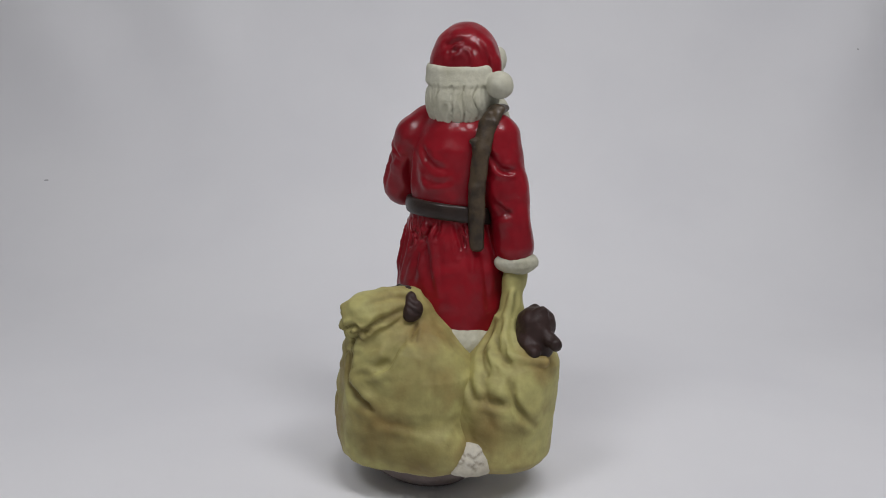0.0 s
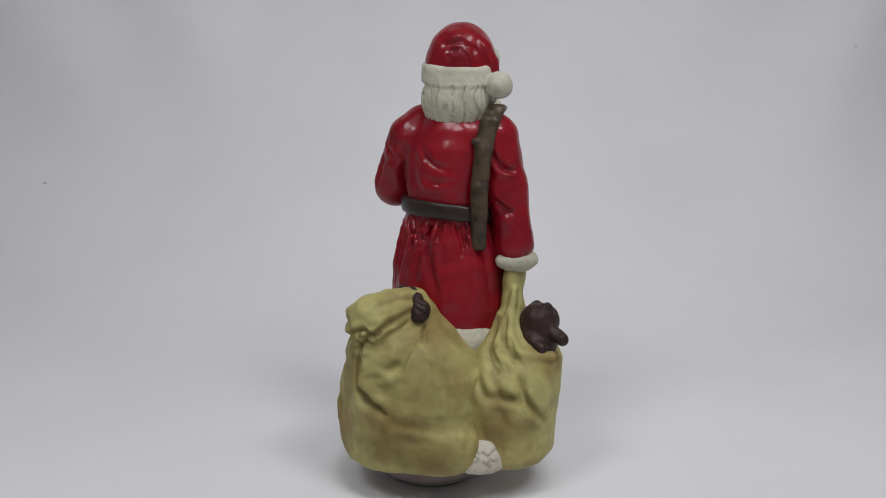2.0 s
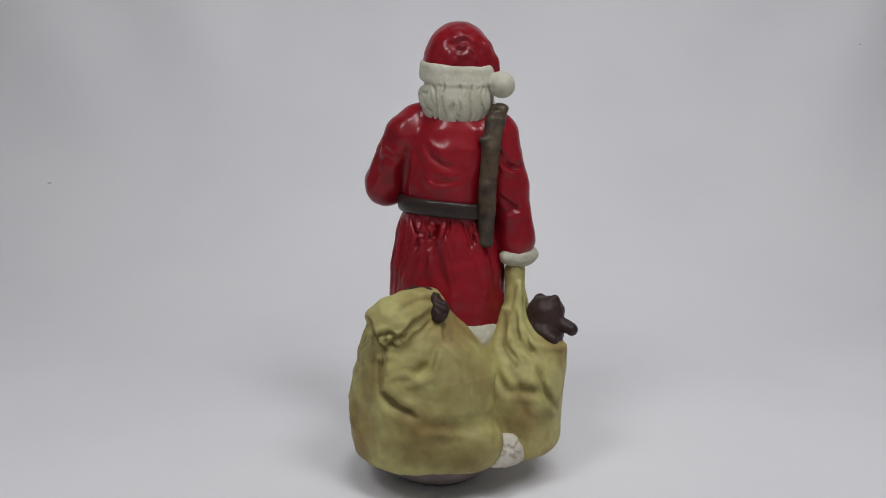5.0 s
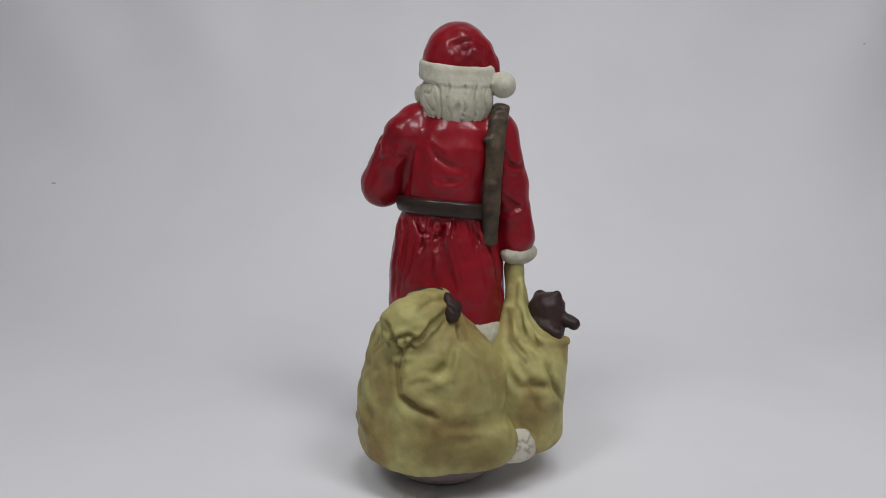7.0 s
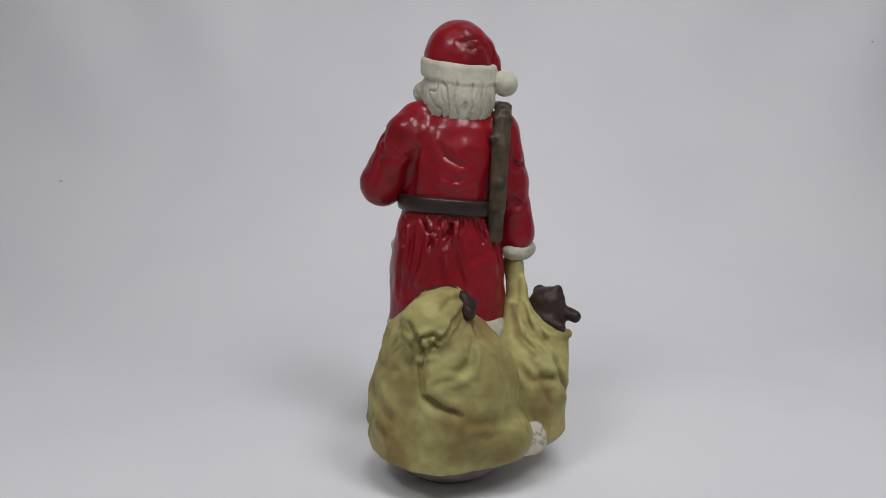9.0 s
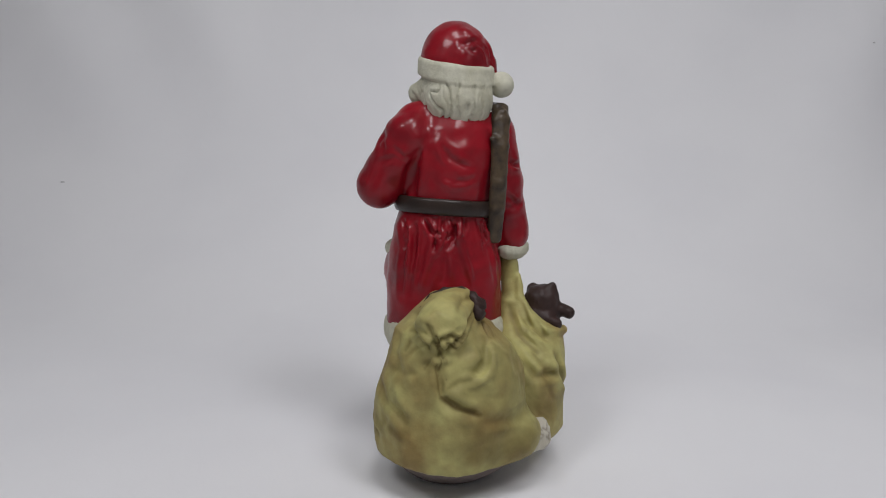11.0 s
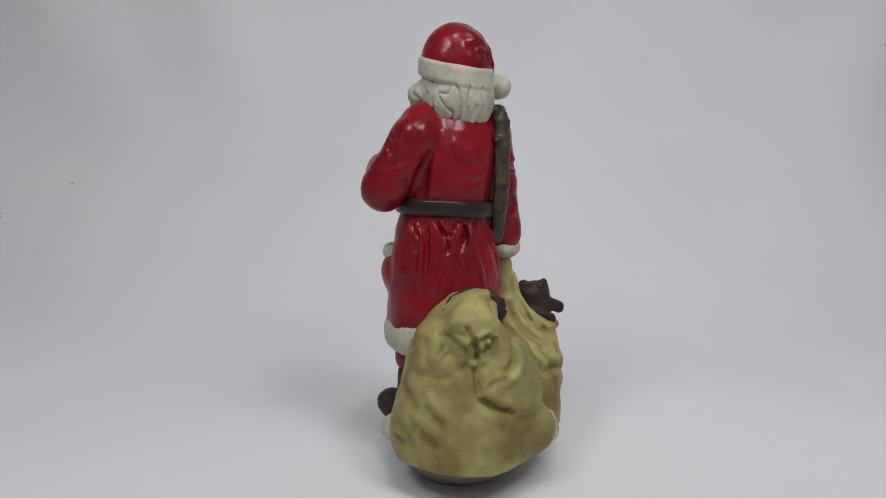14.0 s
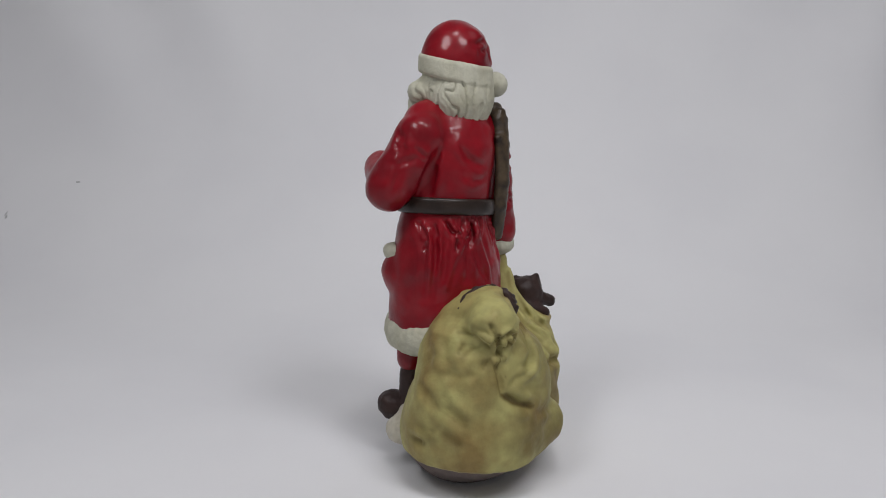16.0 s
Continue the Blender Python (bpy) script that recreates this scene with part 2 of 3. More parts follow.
SACK_POUCH = (
    (-13.8, ((-26.9, 52.0), (-21.8, 47.5), (-12.9, 44.1)), 2.0, 1.65),
    (-13.8, ((-16.7, 78.1), (-22.2, 75.1), (-26.8, 69.6)), 1.2, 1.80),
    (-13.8, ((-30.3, 76.2), (-23.8, 79.0), (-17.9, 74.9)), 1.0, 1.20),
    (-13.8, ((-12.1, 84.0), (-17.9, 77.7)), 1.2, 1.20),
    (-13.8, ((-17.5, 60.1), (-10.3, 59.2), (-3.1, 60.2)), 1.6, -0.90),
    (-13.8, ((-30.0, 49.2), (-34.0, 37.6), (-29.9, 28.9)), 4.0, 0.90),
    (-13.8, ((-14.8, 41.4), (-0.4, 40.1), (19.3, 37.9)), 2.2, 1.00),
    (-13.8, ((-10.1, 52.7), (1.9, 49.1), (14.0, 49.7)), 4.0, -0.90),
)
SACK_POUCH_TINT = (
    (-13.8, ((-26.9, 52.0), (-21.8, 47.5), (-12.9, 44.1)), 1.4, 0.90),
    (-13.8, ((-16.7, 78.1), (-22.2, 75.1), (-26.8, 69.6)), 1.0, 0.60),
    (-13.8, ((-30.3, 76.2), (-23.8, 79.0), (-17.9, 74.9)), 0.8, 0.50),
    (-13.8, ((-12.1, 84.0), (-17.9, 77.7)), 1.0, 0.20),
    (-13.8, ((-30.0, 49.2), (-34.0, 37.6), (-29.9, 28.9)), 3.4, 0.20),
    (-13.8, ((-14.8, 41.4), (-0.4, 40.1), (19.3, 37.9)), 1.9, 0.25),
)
SACK_GATHERS = (
    (9.7, ((-15.6, 84.0), (-13.6, 79.6), (-12.4, 75.6)), 1.0, 1.80),
    (9.7, ((-12.1, 76.8), (-6.4, 79.2), (0.2, 76.7)), 1.1, 1.70),
    (9.7, ((-12.1, 75.7), (-8.8, 69.1)), 1.1, 2.00),
    (9.7, ((-12.1, 76.2), (-19.0, 71.7), (-23.2, 67.7)), 1.3, 1.50),
    (9.7, ((-7.6, 76.1), (-3.1, 72.8)), 1.0, 1.40),
    (9.7, ((-18.0, 84.3), (-11.4, 88.1), (-3.5, 84.7)), 1.8, -1.20),
    (9.7, ((-15.5, 68.7), (-10.5, 66.6), (-4.5, 68.8)), 1.4, -1.10),
    (9.7, ((6.2, 80.9), (0.1, 80.9), (-5.0, 80.2)), 1.3, 1.30),
    (9.7, ((-9.7, 66.3), (-9.7, 54.6)), 1.1, 1.00),
)
SACK_GATHERS_TINT = (
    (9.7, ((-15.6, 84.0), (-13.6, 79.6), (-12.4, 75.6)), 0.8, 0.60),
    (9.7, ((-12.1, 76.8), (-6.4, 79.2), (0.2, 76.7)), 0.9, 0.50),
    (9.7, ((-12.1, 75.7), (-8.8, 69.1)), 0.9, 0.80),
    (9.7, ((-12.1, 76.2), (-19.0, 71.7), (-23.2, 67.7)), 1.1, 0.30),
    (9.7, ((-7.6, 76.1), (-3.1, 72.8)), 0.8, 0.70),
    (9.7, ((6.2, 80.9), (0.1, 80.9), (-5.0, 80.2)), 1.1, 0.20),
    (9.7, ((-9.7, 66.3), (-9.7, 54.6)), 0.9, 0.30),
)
SACK_BACK = (
    (9.7, ((-7.7, 52.4), (-1.2, 47.1), (7.4, 44.0)), 2.2, 0.70),
    (9.7, ((12.0, 73.3), (10.9, 65.1), (4.3, 59.3)), 1.5, 1.90),
    (9.7, ((4.8, 59.2), (-1.9, 57.9), (-6.1, 54.9)), 1.3, 1.00),
    (9.7, ((14.3, 77.0), (16.6, 72.4)), 1.1, 1.60),
    (9.7, ((17.5, 75.0), (24.1, 68.2), (26.7, 58.6)), 1.6, 1.20),
    (9.7, ((-24.8, 69.0), (-26.9, 59.9), (-23.9, 52.1)), 2.2, 1.30),
    (9.7, ((-32.0, 52.6), (-29.8, 46.0), (-23.7, 41.2)), 1.8, 1.40),
    (9.7, ((0.6, 53.8), (12.6, 51.2), (27.8, 48.8)), 3.0, 0.90),
    (9.7, ((10.4, 39.5), (22.8, 37.6), (32.1, 35.3)), 1.6, 0.80),
)
SACK_BACK_TINT = (
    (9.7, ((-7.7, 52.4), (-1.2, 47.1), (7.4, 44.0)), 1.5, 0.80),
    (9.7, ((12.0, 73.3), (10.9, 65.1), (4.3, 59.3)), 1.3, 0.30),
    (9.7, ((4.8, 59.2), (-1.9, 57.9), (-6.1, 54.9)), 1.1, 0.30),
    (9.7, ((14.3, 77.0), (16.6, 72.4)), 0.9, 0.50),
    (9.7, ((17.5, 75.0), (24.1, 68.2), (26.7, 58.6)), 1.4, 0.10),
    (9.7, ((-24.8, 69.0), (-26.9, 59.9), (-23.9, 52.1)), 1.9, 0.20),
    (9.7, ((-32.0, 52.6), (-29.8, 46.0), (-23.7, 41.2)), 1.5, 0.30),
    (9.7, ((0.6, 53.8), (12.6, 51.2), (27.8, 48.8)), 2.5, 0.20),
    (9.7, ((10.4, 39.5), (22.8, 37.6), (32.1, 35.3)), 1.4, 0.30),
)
SACK_MOUTH = (
    (43.9, ((0.9, 79.4), (8.0, 85.4), (15.5, 84.1)), 1.8, -1.30),
    (43.9, ((-0.5, 77.2), (6.2, 77.8), (13.0, 72.7)), 1.3, 2.00),
    (43.9, ((5.2, 81.0), (10.9, 80.2), (15.2, 77.3)), 1.1, 1.40),
    (43.9, ((16.6, 79.2), (16.3, 73.2)), 1.2, 2.20),
    (43.9, ((20.5, 79.3), (19.2, 74.0), (15.1, 70.2)), 1.2, 1.40),
    (43.9, ((13.2, 68.8), (10.3, 63.8)), 1.4, 1.60),
    (43.9, ((1.5, 73.4), (-0.4, 69.8)), 1.4, 1.30),
    (43.9, ((-15.1, 70.4), (-12.8, 66.8), (-15.7, 60.0)), 2.2, 1.70),
)
SACK_MOUTH_TINT = (
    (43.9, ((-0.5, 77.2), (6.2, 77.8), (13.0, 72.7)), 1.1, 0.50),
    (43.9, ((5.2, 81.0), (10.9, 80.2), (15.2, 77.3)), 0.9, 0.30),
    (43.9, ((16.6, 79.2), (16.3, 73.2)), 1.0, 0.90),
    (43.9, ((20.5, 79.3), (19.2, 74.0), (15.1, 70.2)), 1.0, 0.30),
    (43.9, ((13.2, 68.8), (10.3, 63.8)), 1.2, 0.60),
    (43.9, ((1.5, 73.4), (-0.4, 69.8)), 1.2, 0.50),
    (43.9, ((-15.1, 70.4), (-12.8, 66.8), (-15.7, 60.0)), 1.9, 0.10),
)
SACK_FLANK = (
    (43.9, ((-5.9, 74.7), (-6.9, 67.0), (-3.1, 62.2)), 2.4, 1.40),
    (43.9, ((-16.7, 53.1), (-10.6, 45.8), (2.6, 38.6)), 2.2, 1.80),
    (43.9, ((-8.0, 60.2), (-0.6, 59.7), (6.5, 61.6)), 2.0, 1.10),
    (43.9, ((21.7, 50.2), (26.8, 45.5), (31.5, 45.2)), 2.2, 0.99),
    (43.9, ((19.9, 54.8), (26.1, 52.6), (32.8, 47.2)), 1.8, -1.10),
    (43.9, ((-19.8, 27.4), (-15.5, 27.3)), 2.0, 1.70),
    (43.9, ((-12.5, 32.7), (-8.8, 36.8)), 2.0, 1.00),
    (43.9, ((11.5, 52.9), (6.9, 40.8), (11.9, 30.7)), 5.0, 0.90),
    (26.8, ((-19.5, 50.4), (-13.5, 43.8), (-10.9, 35.6)), 2.2, 1.20),
)
SACK_FLANK_TINT = (
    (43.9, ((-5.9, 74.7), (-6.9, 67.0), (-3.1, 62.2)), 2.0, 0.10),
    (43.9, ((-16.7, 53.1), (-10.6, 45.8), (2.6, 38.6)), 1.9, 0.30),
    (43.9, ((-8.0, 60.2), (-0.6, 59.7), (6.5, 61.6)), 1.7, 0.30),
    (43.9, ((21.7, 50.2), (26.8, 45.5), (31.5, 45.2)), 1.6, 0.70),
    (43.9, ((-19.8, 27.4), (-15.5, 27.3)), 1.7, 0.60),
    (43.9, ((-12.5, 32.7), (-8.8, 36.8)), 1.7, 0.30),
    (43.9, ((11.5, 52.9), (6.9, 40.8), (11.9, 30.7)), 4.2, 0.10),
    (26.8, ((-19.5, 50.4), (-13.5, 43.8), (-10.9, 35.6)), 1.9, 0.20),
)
SMALL_SACK_SIDE = (
    (-30.8, ((27.7, 80.5), (28.4, 70.0), (32.4, 64.0)), 1.7, 1.60),
    (-30.8, ((36.6, 91.8), (37.3, 86.0)), 1.0, 1.00),
    (-30.8, ((22.1, 58.5), (25.3, 49.2), (33.1, 48.2)), 2.0, 2.30),
    (-30.8, ((28.1, 54.7), (34.1, 52.6), (37.9, 49.6)), 2.2, -1.10),
    (-30.8, ((34.1, 55.0), (37.6, 45.6), (45.7, 37.7)), 1.8, 2.20),
    (-30.8, ((23.4, 47.0), (28.5, 37.6), (37.3, 33.6)), 3.0, 1.00),
    (-13.8, ((30.0, 77.2), (30.3, 67.2), (35.7, 60.5)), 1.4, 1.20),
    (-13.8, ((43.3, 58.3), (45.9, 49.6), (50.9, 42.2)), 1.6, 1.30),
)
# brown run down the small sack's grooves, a little narrower than each
SMALL_SACK_SIDE_TINT = (
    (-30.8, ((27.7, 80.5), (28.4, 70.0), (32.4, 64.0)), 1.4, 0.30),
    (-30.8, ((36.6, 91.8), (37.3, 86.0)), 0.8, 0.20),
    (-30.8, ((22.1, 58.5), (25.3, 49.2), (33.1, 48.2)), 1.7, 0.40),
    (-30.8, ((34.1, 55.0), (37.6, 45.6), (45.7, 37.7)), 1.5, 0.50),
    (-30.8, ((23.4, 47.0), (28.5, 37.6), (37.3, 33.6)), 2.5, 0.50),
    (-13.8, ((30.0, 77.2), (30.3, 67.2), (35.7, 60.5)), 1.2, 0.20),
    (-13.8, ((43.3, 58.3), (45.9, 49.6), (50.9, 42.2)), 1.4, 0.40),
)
SMALL_SACK_BACK = (
    (9.7, ((31.6, 78.2), (33.3, 67.1), (41.4, 59.6)), 1.7, 2.30),
    (9.7, ((36.3, 75.0), (41.5, 68.1), (52.4, 62.6)), 1.5, 1.50),
    (9.7, ((32.7, 57.3), (39.1, 49.4), (51.9, 49.6)), 1.8, 2.30),
    (9.7, ((51.9, 57.1), (55.8, 43.4)), 1.5, 1.60),
    (9.7, ((37.0, 57.5), (45.0, 54.5), (50.7, 56.4)), 2.2, -1.20),
    (9.7, ((33.3, 45.2), (41.4, 32.3), (45.6, 29.7)), 2.4, 1.20),
    (43.9, ((28.6, 80.7), (34.1, 70.5), (34.2, 68.2)), 1.2, 1.50),
    (43.9, ((35.7, 76.8), (40.2, 68.4), (43.6, 59.8)), 1.2, 1.30),
    (43.9, ((39.5, 60.7), (41.5, 57.8)), 1.2, 1.30),
)
SMALL_SACK_BACK_TINT = (
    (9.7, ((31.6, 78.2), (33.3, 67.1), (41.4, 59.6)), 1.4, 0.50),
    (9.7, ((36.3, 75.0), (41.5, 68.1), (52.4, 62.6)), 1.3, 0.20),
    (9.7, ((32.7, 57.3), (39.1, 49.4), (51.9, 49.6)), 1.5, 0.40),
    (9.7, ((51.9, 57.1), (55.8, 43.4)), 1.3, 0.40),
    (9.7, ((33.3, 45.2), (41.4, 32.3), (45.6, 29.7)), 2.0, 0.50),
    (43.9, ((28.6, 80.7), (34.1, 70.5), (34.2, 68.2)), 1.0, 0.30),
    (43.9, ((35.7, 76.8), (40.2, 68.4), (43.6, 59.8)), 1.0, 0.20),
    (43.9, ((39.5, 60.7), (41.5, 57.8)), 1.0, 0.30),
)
COAT_SHOULDER = (
    (-30.8, ((-6.6, 155.7), (-2.5, 149.4), (4.0, 146.2)), 1.3, 1.30),
    (-30.8, ((-4.9, 142.2), (0.3, 140.1), (5.4, 141.1)), 1.3, 1.00),
    (-30.8, ((-20.4, 153.2), (-17.0, 150.1), (-15.9, 151.6)), 1.2, 1.20),
    (-30.8, ((-10.7, 158.5), (-11.3, 145.2), (-8.2, 133.9)), 1.8, 1.82),
    (-30.8, ((26.4, 148.6), (31.5, 146.2), (34.6, 146.8)), 1.2, 1.30),
    (-30.8, ((21.5, 155.0), (25.8, 153.0), (28.9, 149.7)), 1.2, 1.00),
    (-30.8, ((27.2, 128.6), (30.9, 127.2), (35.9, 128.3)), 1.6, 0.90),
)
COAT_BACK = (
    (9.7, ((-5.2, 156.5), (-2.3, 151.3), (5.0, 147.1)), 1.3, 1.30),
    (9.7, ((-3.7, 142.1), (0.5, 139.1), (5.1, 140.1)), 1.3, 1.10),
    (9.7, ((-16.1, 155.5), (-18.5, 144.4), (-19.7, 132.9)), 2.2, 3.40),
    (9.7, ((-26.5, 154.8), (-23.3, 151.8), (-21.5, 150.8)), 1.0, 1.30),
    (9.7, ((-15.6, 153.7), (-15.1, 149.3)), 1.0, 1.60),
    (9.7, ((-32.7, 157.0), (-30.1, 154.2), (-31.1, 148.2)), 1.2, 1.00),
    (9.7, ((31.1, 131.0), (35.4, 127.6)), 1.0, 1.20),
)
COAT_SIDE = (
    (43.9, ((-10.6, 155.1), (-11.1, 150.0)), 1.0, 1.60),
    (43.9, ((-12.6, 147.9), (-14.0, 138.9), (-15.5, 132.5)), 2.2, 2.66),
    (43.9, ((-27.1, 161.7), (-26.4, 156.1), (-28.3, 151.8)), 1.5, 1.30),
    (43.9, ((-19.9, 150.7), (-21.1, 145.7), (-22.9, 141.1)), 2.0, -1.00),
    (43.9, ((-1.3, 155.1), (3.2, 147.9), (8.0, 145.2)), 1.2, 1.00),
)
HAT_SWIRL = (
    (-30.8, ((1.6, 198.6), (2.6, 201.6), (8.8, 202.9), (14.5, 199.4), (16.4, 194.6)), 1.2, 2.00),
    (-30.8, ((5.1, 198.5), (8.8, 199.4), (12.1, 197.5)), 1.2, 1.20),
    (-30.8, ((18.6, 204.0), (22.0, 197.9), (23.2, 193.1)), 1.0, -1.00),
    (9.7, ((6.0, 201.1), (8.5, 202.7), (12.6, 204.0)), 1.0, 1.20),
    (9.7, ((7.0, 200.1), (10.1, 198.8), (13.2, 201.4)), 1.0, 1.40),
    (9.7, ((14.4, 203.5), (17.9, 197.4), (20.3, 191.8)), 1.2, 1.50),
    (43.9, ((4.8, 201.0), (6.9, 198.1), (6.5, 195.5)), 1.0, 1.30),
    (43.9, ((10.1, 203.0), (11.3, 196.7), (10.8, 193.5)), 1.1, 1.60),
)
PLEATS_LOW = (
    (-25.2, ((-8.7, 122.8), (-9.6, 116.8), (-8.0, 112.4)), 0.8, 0.90),
    (-25.2, ((-3.6, 123.0), (-1.9, 117.8), (-4.4, 113.5)), 0.8, 1.00),
    (-25.2, ((2.6, 123.6), (2.2, 118.9), (0.3, 114.4)), 0.8, 1.00),
    (-25.2, ((9.4, 122.2), (11.1, 116.0), (12.3, 111.2)), 0.8, 1.00),
    (-25.2, ((13.5, 121.8), (15.8, 116.6)), 0.8, 0.90),
    (0.0, ((-12.4, 122.2), (-8.9, 113.6), (-9.7, 108.3)), 0.9, 1.10),
    (0.0, ((-4.4, 122.8), (-6.4, 115.0), (-8.9, 109.7)), 0.9, 1.00),
    (0.0, ((14.2, 122.6), (16.4, 117.4), (17.6, 112.2)), 0.8, 1.00),
    (26.8, ((-21.4, 121.1), (-19.6, 114.9)), 0.8, 0.90),
)
PLEATS_HIGH = (
    (26.8, ((-9.8, 121.9), (-7.1, 117.2), (-4.0, 115.7)), 0.8, 0.90),
    (26.8, ((4.4, 122.1), (2.7, 116.6), (3.9, 110.1)), 0.9, 1.00),
    (26.8, ((13.0, 122.3), (14.9, 115.5), (17.0, 107.7)), 0.9, 1.00),
    (43.9, ((-12.4, 119.7), (-11.0, 115.3)), 0.8, 0.80),
    (43.9, ((-17.1, 119.1), (-16.0, 112.6), (-16.4, 108.6)), 0.8, 0.90),
    (43.9, ((2.7, 121.6), (5.4, 115.6), (3.4, 109.5)), 0.9, 1.10),
)
SKIRT_FOLDS = (
    (0.0, ((-15.7, 122.1), (-16.7, 112.2), (-19.2, 98.9)), 0.9, 0.90),
    (43.9, ((11.5, 121.7), (13.3, 113.1), (16.1, 103.8)), 0.9, 1.00),
    (-25.2, ((-5.3, 122.4), (-6.4, 113.3), (-10.0, 94.7)), 1.3, 1.20),
    (-25.2, ((-0.2, 122.8), (-0.7, 113.7), (3.1, 90.1)), 1.3, -0.90),
    (-25.2, ((11.4, 122.8), (16.8, 113.8), (20.1, 90.0)), 1.5, -0.90),
    (-25.2, ((15.4, 121.3), (22.8, 108.3), (26.2, 84.3)), 1.3, 1.00),
    (-25.2, ((-13.8, 115.4), (-16.2, 102.2), (-17.1, 94.1)), 1.2, 0.80),
    (26.8, ((-16.3, 121.5), (-14.8, 109.7), (-17.2, 88.3)), 1.3, 1.00),
)
SKIRT_FOLDS_BACK = (
    (26.8, ((0.6, 121.8), (-4.4, 109.9), (-10.7, 93.8)), 1.3, -0.90),
    (43.9, ((-20.6, 119.6), (-16.5, 107.6), (-17.6, 85.7)), 1.4, 1.00),
    (43.9, ((-2.0, 120.4), (-4.4, 108.5), (-6.8, 92.3)), 1.4, -0.90),
    (43.9, ((7.1, 122.2), (3.3, 114.2), (11.6, 93.1)), 1.4, 1.20),
)
SLEEVE_FOLDS = (
    (-25.2, ((23.2, 154.6), (29.1, 148.3), (34.4, 147.1)), 1.2, 1.00),
    (-25.2, ((24.2, 123.3), (28.6, 126.1), (32.5, 127.5)), 1.6, 0.80),
    (0.0, ((-32.5, 147.7), (-26.0, 150.4), (-20.8, 147.9)), 1.3, 0.90),
    (0.0, ((27.1, 151.4), (32.5, 146.4), (36.3, 148.5)), 1.2, 0.90),
    (0.0, ((28.4, 133.3), (34.3, 128.7), (36.9, 129.5)), 1.3, 0.80),
    (43.9, ((-31.7, 167.7), (-28.5, 160.0), (-30.3, 152.2)), 1.4, 0.90),
    (43.9, ((-26.7, 154.7), (-27.9, 144.0), (-31.9, 134.6)), 1.5, 0.80),
)
WASH_A = (
    (0.0, ((8.6, 68.5), (18.3, 56.3), (13.8, 46.2)), 8.0, 0.42),
    (0.0, ((-10.1, 42.7), (5.6, 35.9), (24.8, 38.7)), 5.0, 0.40),
    (0.0, ((-4.0, 25.7), (23.0, 24.6)), 6.0, 0.55),
    (0.0, ((34.0, 43.7), (44.6, 33.1), (54.9, 36.0)), 5.0, 0.50),
    (26.8, ((-0.4, 57.6), (16.1, 55.5), (25.8, 45.8)), 8.0, 0.35),
    (26.8, ((14.5, 31.2), (33.6, 34.2)), 7.0, 0.50),
    (-25.2, ((-19.1, 67.9), (-7.0, 55.7), (5.3, 43.3)), 8.0, 0.35),
    (-25.2, ((-28.4, 29.8), (-11.3, 23.8)), 6.0, 0.45),
    (-25.2, ((-30.8, 29.8), (-16.2, 23.6), (-1.5, 21.4)), 5.0, 0.45),
)
WASH_B = (
    (-25.2, ((-0.1, 68.3), (7.3, 58.5), (6.4, 45.9)), 5.0, 0.30),
    (-25.2, ((16.2, 51.5), (18.8, 43.8), (11.8, 30.7)), 2.5, 0.40),
    (-25.2, ((-16.4, 39.1), (3.0, 36.9), (15.0, 41.0)), 3.0, 0.35),
    (0.0, ((3.3, 26.4), (20.5, 24.0)), 5.0, 0.50),
    (0.0, ((12.2, 67.9), (19.6, 58.1), (17.4, 48.0)), 5.0, 0.35),
    (0.0, ((35.4, 39.7), (43.3, 34.4), (50.9, 37.3)), 3.5, 0.40),
    (26.8, ((16.8, 32.1), (33.4, 35.1)), 5.0, 0.50),
    (26.8, ((-18.2, 34.3), (-13.3, 31.8)), 2.5, 0.50),
    (43.9, ((28.7, 37.6), (40.9, 35.4), (36.2, 30.1)), 4.0, 0.50),
)
WASH_C = (
    (-25.2, ((25.3, 38.8), (34.3, 32.5), (40.4, 33.9)), 3.5, 0.40),
    (5.2, ((1.9, 27.4), (16.4, 26.4), (29.6, 29.3)), 7.0, 0.55),
    (5.2, ((17.7, 68.0), (25.1, 58.3), (26.6, 48.3)), 5.0, 0.45),
    (5.2, ((-9.4, 55.1), (3.8, 51.6), (20.6, 49.4)), 3.0, 0.40),
    (36.7, ((30.5, 32.5), (37.5, 37.8), (43.5, 36.7)), 6.0, 0.55),
    (36.7, ((-1.5, 81.2), (8.0, 74.1), (5.8, 65.5)), 4.0, 0.45),
    (36.7, ((15.5, 57.2), (22.5, 59.8), (29.7, 55.1)), 3.0, 0.40),
    (36.7, ((-21.0, 34.9), (-17.4, 31.1)), 2.5, 0.50),
)
CRACKS = (
    (-25.2, ((13.8, 26.6), (16.8, 28.4), (19.2, 26.6)), 0.5, 0.60),
    (-25.2, ((18.2, 31.0), (21.0, 32.4), (24.2, 31.2)), 0.5, 0.55),
    (-25.2, ((20.4, 27.0), (23.0, 25.4), (26.4, 27.6)), 0.5, 0.65),
    (-25.2, ((15.8, 22.4), (19.0, 24.0)), 0.6, 0.50),
    (-25.2, ((22.2, 22.0), (24.0, 24.0), (27.2, 22.6)), 0.5, 0.65),
    (-25.2, ((25.0, 30.2), (27.6, 28.6)), 0.5, 0.50),
    (0.0, ((33.0, 26.4), (36.4, 24.8)), 0.5, 0.60),
    (0.0, ((38.4, 23.4), (41.0, 21.0)), 0.6, 0.60),
)
